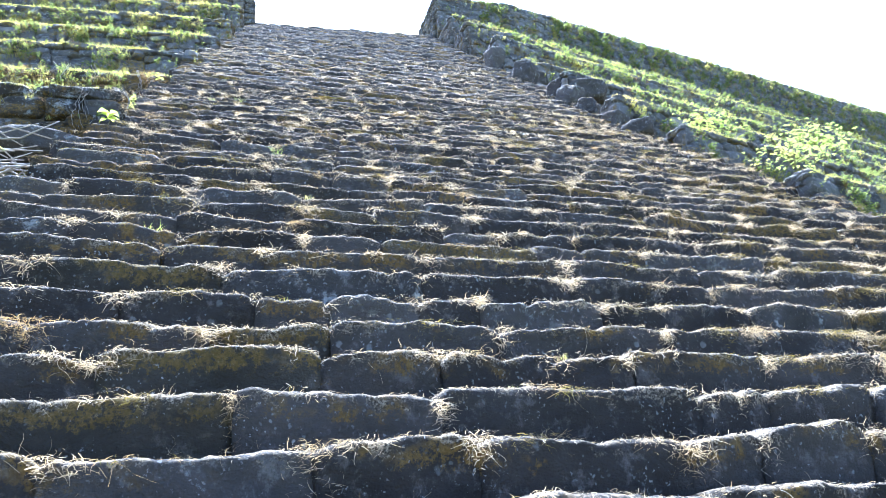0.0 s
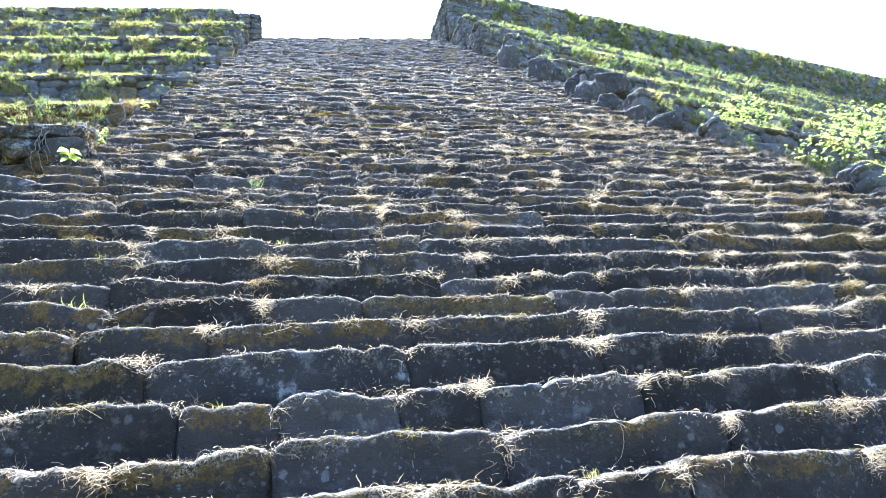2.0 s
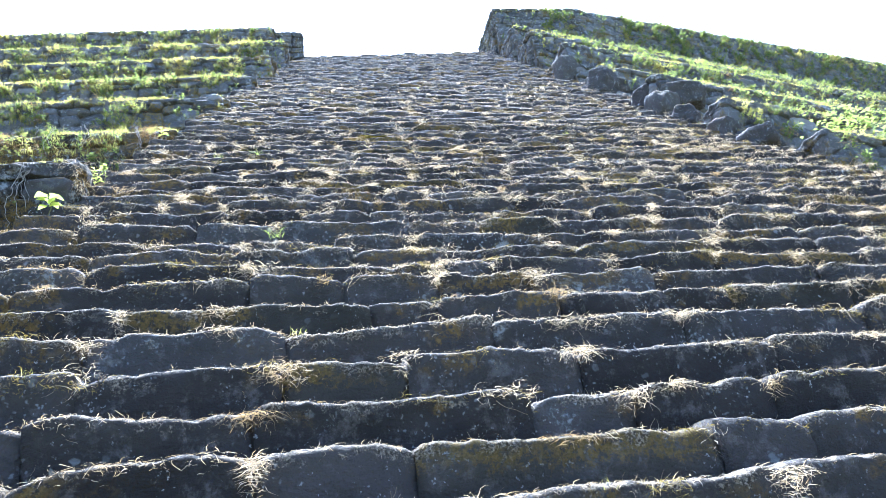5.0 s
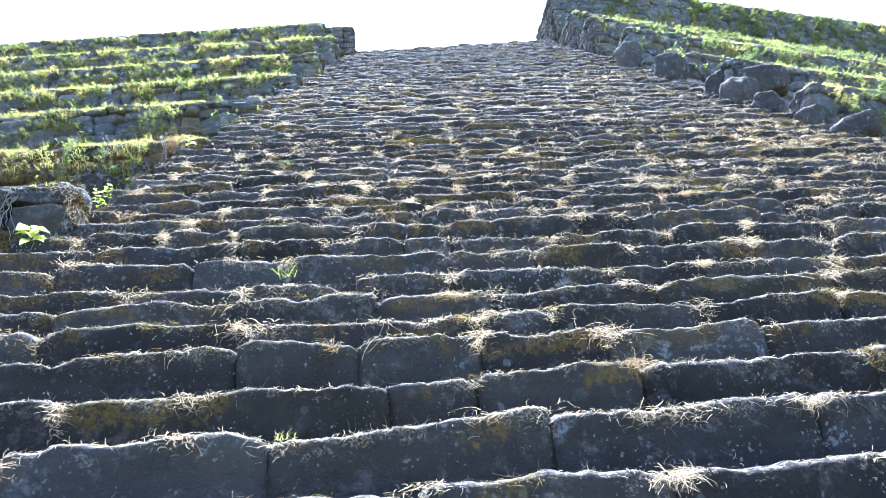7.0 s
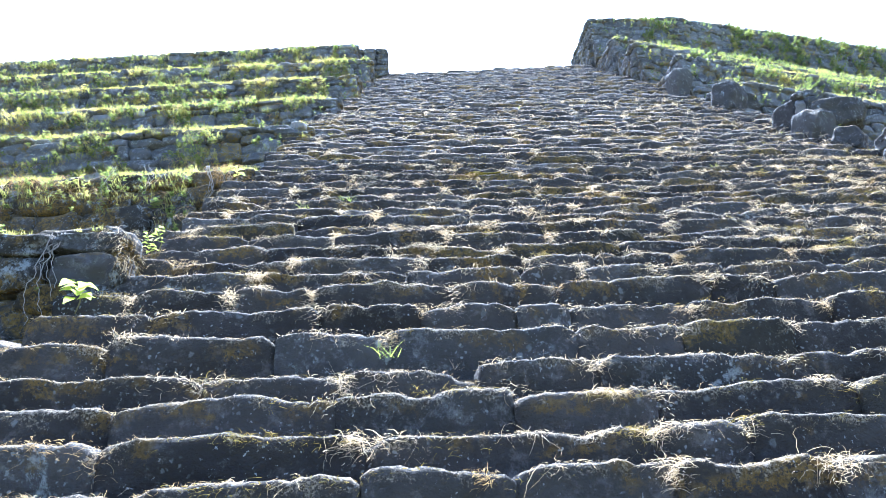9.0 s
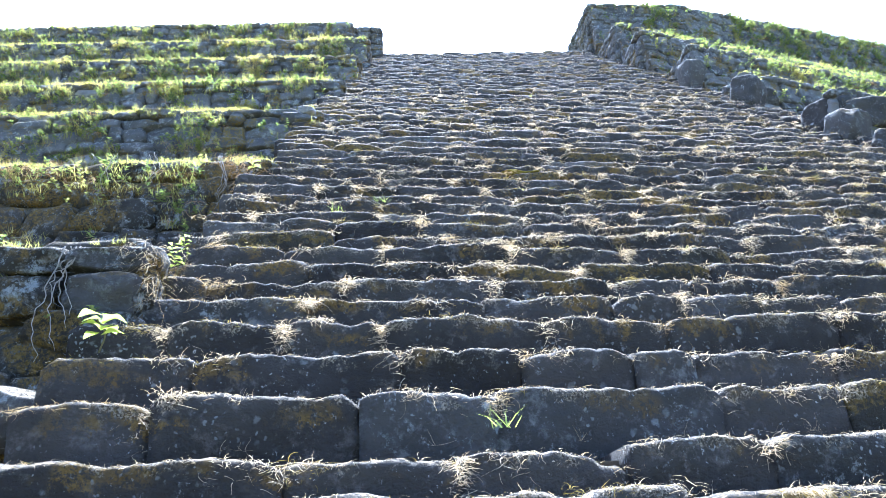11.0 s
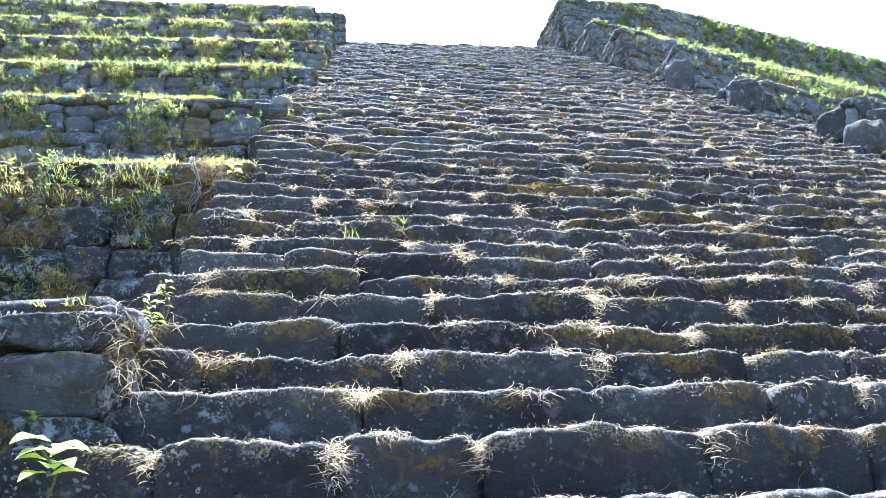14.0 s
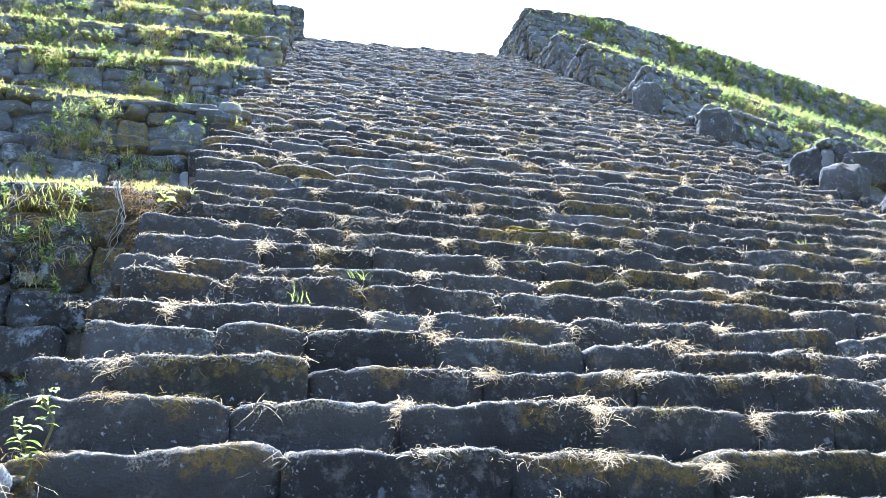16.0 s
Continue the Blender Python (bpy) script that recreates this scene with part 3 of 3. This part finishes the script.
def mat_of(centre, count, sx, sz, forward=0.012):
    """Places for a mat of threads that clings to a face below its edge."""
    c = np.array(centre)
    return c + np.stack((g.normal(0, sx, count), g.uniform(-forward, 0.012, count), -np.abs(g.normal(0, sz, count)) + 0.008), 1)


for x0, x1, fy, tz, y, crest in NOSES:
    if y < 1.5:
        continue
    far = 1.0 if y < 12 else 1.3 if y < 18 else 2.0 if y < 28 else 3.0
    mid, wide = (x0 + x1) / 2 / U, x1 - x0
    lush = max([0.0] + [1.0 - max(abs(mid - cx) / rx, abs(y - cy) / ry) * 0.6 for cx, cy, rx, ry in THICK if abs(mid - cx) < rx and abs(y - cy) < ry])

    def on_crest(count, low=0.0, high=1.0):
        x = x0 + wide * g.uniform(low, high, count)
        return np.stack((x, np.interp(x, crest[:, 0], crest[:, 1]), np.interp(x, crest[:, 0], crest[:, 2])), 1)

    # a ragged crust of dead turf and moss along the worn edge
    p = on_crest(int(wide * (900 if y < 9 else 650 if y < 14 else 350 if y < 20 else 110 if y < 28 else 50)))
    cover = np.interp(p[:, 0], crest[:, 0], [noise.noise((v[0] * 1.9, y * 2.3, 7.7)) + 0.5 * noise.noise((v[0] * 6.5, y * 2.3, 1.7)) for v in crest])
    kind = np.interp(p[:, 0], crest[:, 0], [noise.noise((v[0] * 1.1 + 50, y * 1.7, 3.1)) for v in crest])
    keep = g.uniform(-0.62, 0.4, len(p)) < cover + lush * 0.6
    moss_here = kind > g.normal(0.25, 0.06, len(p))
    p += np.stack((np.zeros(len(p)), g.uniform(-0.016, 0.07, len(p)), g.uniform(-0.008, 0.004, len(p))), 1)
    threads(straw, p[keep & ~moss_here], 0.01 * far ** 0.5, 0.032 * far ** 0.5, 0.0021 * far, 0.8, -0.5)
    p[:, 2] -= np.abs(g.normal(0, 0.016, len(p)))
    p[:, 1] -= 0.014
    threads(mossy, p[keep & moss_here], 0.008 * far ** 0.5, 0.024 * far ** 0.5, 0.0022 * far, 0.6, -0.5)
    if y > 24:
        continue
    # joints: mats that creep down between the blocks
    if r.random() < (0.85 if y < 16 else 0.55):
        n = int(r.choice((18, 50, 100, 150)) / far ** 1.5)
        threads(straw, mat_of((x1, fy - 0.008, crest[-1, 2] + 0.012), n, r.uniform(0.015, 0.055), r.uniform(0.015, 0.07)), 0.02, 0.06, 0.0023 * far, 0.5, -0.45, 4)
    # mats over the edge
    for _ in range(int(wide * 2.6 * (1 + 2 * lush) + r.random())):
        c = on_crest(1)[0]
        n = int(r.choice((9, 24, 64)) * (1 + lush) / far ** 1.5)
        threads(straw if r.random() < 0.65 else mossy, mat_of(c + np.array((0, -0.022, 0)), n, r.uniform(0.02, 0.09), r.uniform(0.01, 0.04)), 0.014, 0.046, 0.0023 * far, 0.5, -0.5, 4)
        if y < 14 and r.random() < 0.3:
            threads(straw, mat_of(c + np.array((0, -0.02, 0)), 4, 0.04, 0.02), 0.06, 0.15, 0.0022, 0.4, -0.5, 7)
    # wisps at the foot of the block, growing from the step below
    if y < 17:
        n = int(wide * r.choice((4, 14, 40)))
        foot_z = tz - 0.185
        spots = g.uniform(x0, x1, max(1, n // 4))
        x = g.choice(spots, n) + g.normal(0, 0.006, n)
        threads(straw, np.stack((x, fy - g.uniform(0.02, 0.06, n), np.full(n, foot_z)), 1), 0.02, 0.075, 0.0016 * far, 0.15, 0.45, 4)
    if r.random() < 0.07:
        tuft(green, Vector((r.uniform(x0, x1), fy + 0.04, tz - 0.02)), 16, r.uniform(0.03, 0.06), 0.003 * far, 0.5)
# tangle at the corner of the terrace
for cx, cy, cn in ((-0.74, 10.35, 0.2), (-0.72, 10.25, 0.06), (-0.9, 10.4, 0.2)):
    threads(straw, mat_of(W(cx, cy, cn) + Vector((0, -0.06, 0.03)), 60, 0.05, 0.07, 0.02), 0.03, 0.1, 0.0015, 0.3, -0.8, 6)
tagged(new("dry_grass", straw.mesh("dry_grass", STRAW, False)), "short bleached dry grass along the step edges", "grass", kind="stuff")
tagged(new("moss_fringe", mossy.mesh("moss_fringe", OLIVE, False)), "olive and yellow moss creeping over the step edges", "moss", kind="stuff")
tagged(new("grass_tufts", green.mesh("grass_tufts", GRASS, False)), "small green grass tufts on the steps", "grass", kind="stuff")


def sprig(heap, p, height, leaves, size, lean=Vector((0, 0, 0))):
    """A small leafy weed."""
    heap.sprigs.append((*p, height, leaves, size, *lean))


fern = Heap()
for side in (-1, 1):
    weeds, turf = Heap(), Heap()
    for p, d, nrm, length, height, s, py in LEDGES:
        if s != side:
            continue
        far = 1.0 if py < 13 else (1.4 if py < 22 else 2.0)
        head = side < 0 and py > 23.5
        bare = 0.55 if side < 0 else 1.6 if py > 11 else 0.2      # length of bare stone at the corner
        # a thin fringe of turf along the top edge
        for _ in range(int(length * (90 if py < 8 and side < 0 else 230 if side < 0 else 120) / far)):
            u = length * r.random() ** 1.25
            if head or (u < bare and r.random() < 0.6) or noise.noise((u * 0.9, p.z, 2.2)) < -0.3:
                continue
            q = p + d * u + nrm * r.uniform(-0.06, 0.1) + Vector((0, 0, 0.015))
            tuft(turf, q, 6, r.uniform(0.02, 0.055) * far ** 0.5, 0.0045 * far, 0.8, nrm * 0.6)
        # plants in patches on the face
        cover = (0.5 if py < 8 else 1.3 if py < 10.5 else 2.1) if side < 0 else 2.8 if py > 22 else 1.7
        small = 0.8 if py < 13 else 0.9
        for _ in range(int(length * height * 150 * cover / far)):
            u, z = length * r.random() ** 1.25, r.uniform(0, 1) * height
            if noise.noise((u * (1.7 if side < 0 else 2.6), p.z * 3 + z * 2.6, 5.1)) + 0.5 * noise.noise((u * 5.1, p.z * 3 + z * 6, 1.1)) < (-0.02 if side < 0 else 0.04) or (u < bare and r.random() < 0.9):
                continue
            q = p + d * u + nrm * (0.11 + BATTER * z) + Vector((0, 0, -z))
            pick = r.random()
            if pick < (0.5 if side < 0 else 0.85):
                sprig(weeds, q, r.uniform(0.04, 0.12 if side < 0 else 0.16) * small * far ** 0.5, r.randint(6, 11), r.uniform(0.028, 0.06) * small * far ** 0.4, nrm * 0.9)
            elif pick < 0.9:
                tuft(turf, q, 9, r.uniform(0.07, 0.17) * small * far ** 0.5, 0.0045 * far, 0.45, nrm * 0.7)
            else:
                threads(fern, np.array([q] * 8), 0.05, 0.12, 0.005 * far, 0.5, -0.7, 4)
        # dead fern and roots matted under the edge of the lower walls
        if side < 0 and py < 10.5:
            for _ in range(int(length * 26)):
                u = length * r.random() ** 1.4
                if noise.noise((u * 1.3, p.z, 9.4)) < (-0.2 if py > 8 else 0.6):
                    continue
                z = abs(r.gauss(0, 0.12))
                threads(fern, mat_of(p + d * u + nrm * (0.13 + BATTER * z) + Vector((0, 0, 0.03 - z)), 14, 0.06, 0.03, 0.02), 0.03, 0.1, 0.0036, 0.4, -0.6, 5)
    tagged(new("weeds", weeds.mesh("weeds", WEED, False)), "sunlit green weeds growing out of the terrace walls", "weeds", kind="stuff")
    tagged(new("grass", turf.mesh("grass", GRASS, False)), "yellow-green grass on the terrace ledges", "grass", kind="stuff")
tagged(new("dead_fern", fern.mesh("dead_fern", FERN, False)), "brown dead fern matted on the terrace walls", "fern", kind="stuff")


def young_plant(name, x, y, n, height, count, size, label, seed, mat=BRIGHT, width=0.5, spread=0.0):
    """A leafy plant: a stem, and broad leaves that stand off it, each on its own."""
    q = random.Random(seed)
    thing = tagged(new(name), label, "plant")
    thing.location = W(x, y, n)
    axis = Vector((q.gauss(0, 0.15), q.gauss(-0.1, 0.1), 1)).normalized()
    pts = [axis * height * i / 5 + Vector((0.02 * math.sin(i), 0, -0.03 if i == 0 else 0)) for i in range(6)]
    v, f = tube(pts, 0.012 * height / 0.4, 0.004)
    part("stem", mesh_of("stem", v, f, STALK), thing)
    for i in range(count):
        u = 0.25 + 0.75 * (i + 1) / count
        a = i * 2.4 + q.uniform(-0.4, 0.4)
        d = Vector((math.cos(a), math.sin(a), q.uniform(0.0, 0.7))).normalized()
        s = d.cross(Vector((0, 0, 1))).normalized()
        up = s.cross(d).normalized()
        L = size * q.uniform(0.7, 1.15)
        start = axis * height * u * (q.uniform(0.3, 1.0) if spread else 1.0) + Vector((q.gauss(0, spread), q.gauss(0, spread * 0.6), 0))
        verts = [tuple(start)]
        for k in range(1, 5):
            t = 0.2 + 0.8 * k / 5
            w = L * width * (0.6, 1.0, 0.85, 0.5)[k - 1] / 2
            mid = start + d * L * t - Vector((0, 0, 1)) * L * 0.35 * t * t
            verts += [tuple(mid - s * w + up * w * 0.3), tuple(mid), tuple(mid + s * w + up * w * 0.3)]
        verts.append(tuple(start + d * L * 1.05 - Vector((0, 0, 1)) * L * 0.4))
        faces = [(0, 2, 1), (0, 3, 2), (10, 11, 13), (11, 12, 13)]
        for k in range(3):
            o = 1 + 3 * k
            faces += [(o, o + 1, o + 4, o + 3), (o + 1, o + 2, o + 5, o + 4)]
        part("leaf", mesh_of("leaf", verts, faces, mat), thing)
    return thing


young_plant("young_plant", -0.88, 9.62, -0.02, 0.12, 10, 0.1, "bright green young plant rooted beside a step", 3, width=0.75)
young_plant("young_plant", -0.72, 11.05, -0.02, 0.14, 12, 0.05, "small bright green plant at the stair's edge", 4)
young_plant("young_plant", -0.74, 10.85, -0.05, 0.15, 16, 0.055, "leafy green plant between wall and step", 9)
young_plant("young_plant", -0.55, 14.3, 0.0, 0.12, 8, 0.08, "small green plant below the terrace corner", 8)
young_plant("young_plant", -1.6, 7.3, 0.0, 0.25, 14, 0.12, "bright green weed beside the dry branches", 10)
young_plant("leafy_shrub", 9.6, 13.6, 0.2, 0.34, 190, 0.075, "broad-leaved light green shrub above the stair", 5, SHRUB, width=0.75, spread=0.24)
young_plant("leafy_shrub", 11.0, 12.3, 0.2, 0.38, 230, 0.08, "broad-leaved pale green shrub on the terrace", 6, SHRUB, width=0.75, spread=0.3)
young_plant("leafy_shrub", 9.2, 10.6, 0.1, 0.34, 150, 0.085, "low broad-leaved green shrub by the steps", 7, WEED, 0.6, 0.3)
for x, y, h in ((0.71, 13.05, 0.1), (0.28, 12.58, 0.09), (0.9, 8.7, 0.085), (-0.2, 5.4, 0.07), (5.1, 3.4, 0.1)):
    heap = Heap()
    tuft(heap, Vector((0, 0, 0)), 11, h, 0.0038, 0.5)
    ob = tagged(new("grass_clump", heap.mesh("grass_clump", BRIGHT, False)), "fresh green clump of grass on a step edge", "grass")
    ob.location = W(x, y, 0) + Vector((0, 0.05, -0.015))

# ---- pieces of the stair, last ----
for row, step in far_rows:
    for mat, heap in row.items():
        if heap.count:
            part("step_stones", heap.mesh("step_stones", mat), step)
for verts, faces, edge, mat, step in near_blocks:
    part("step_stone", mesh_of("step_stone", verts, faces, mat, True, edge), step)
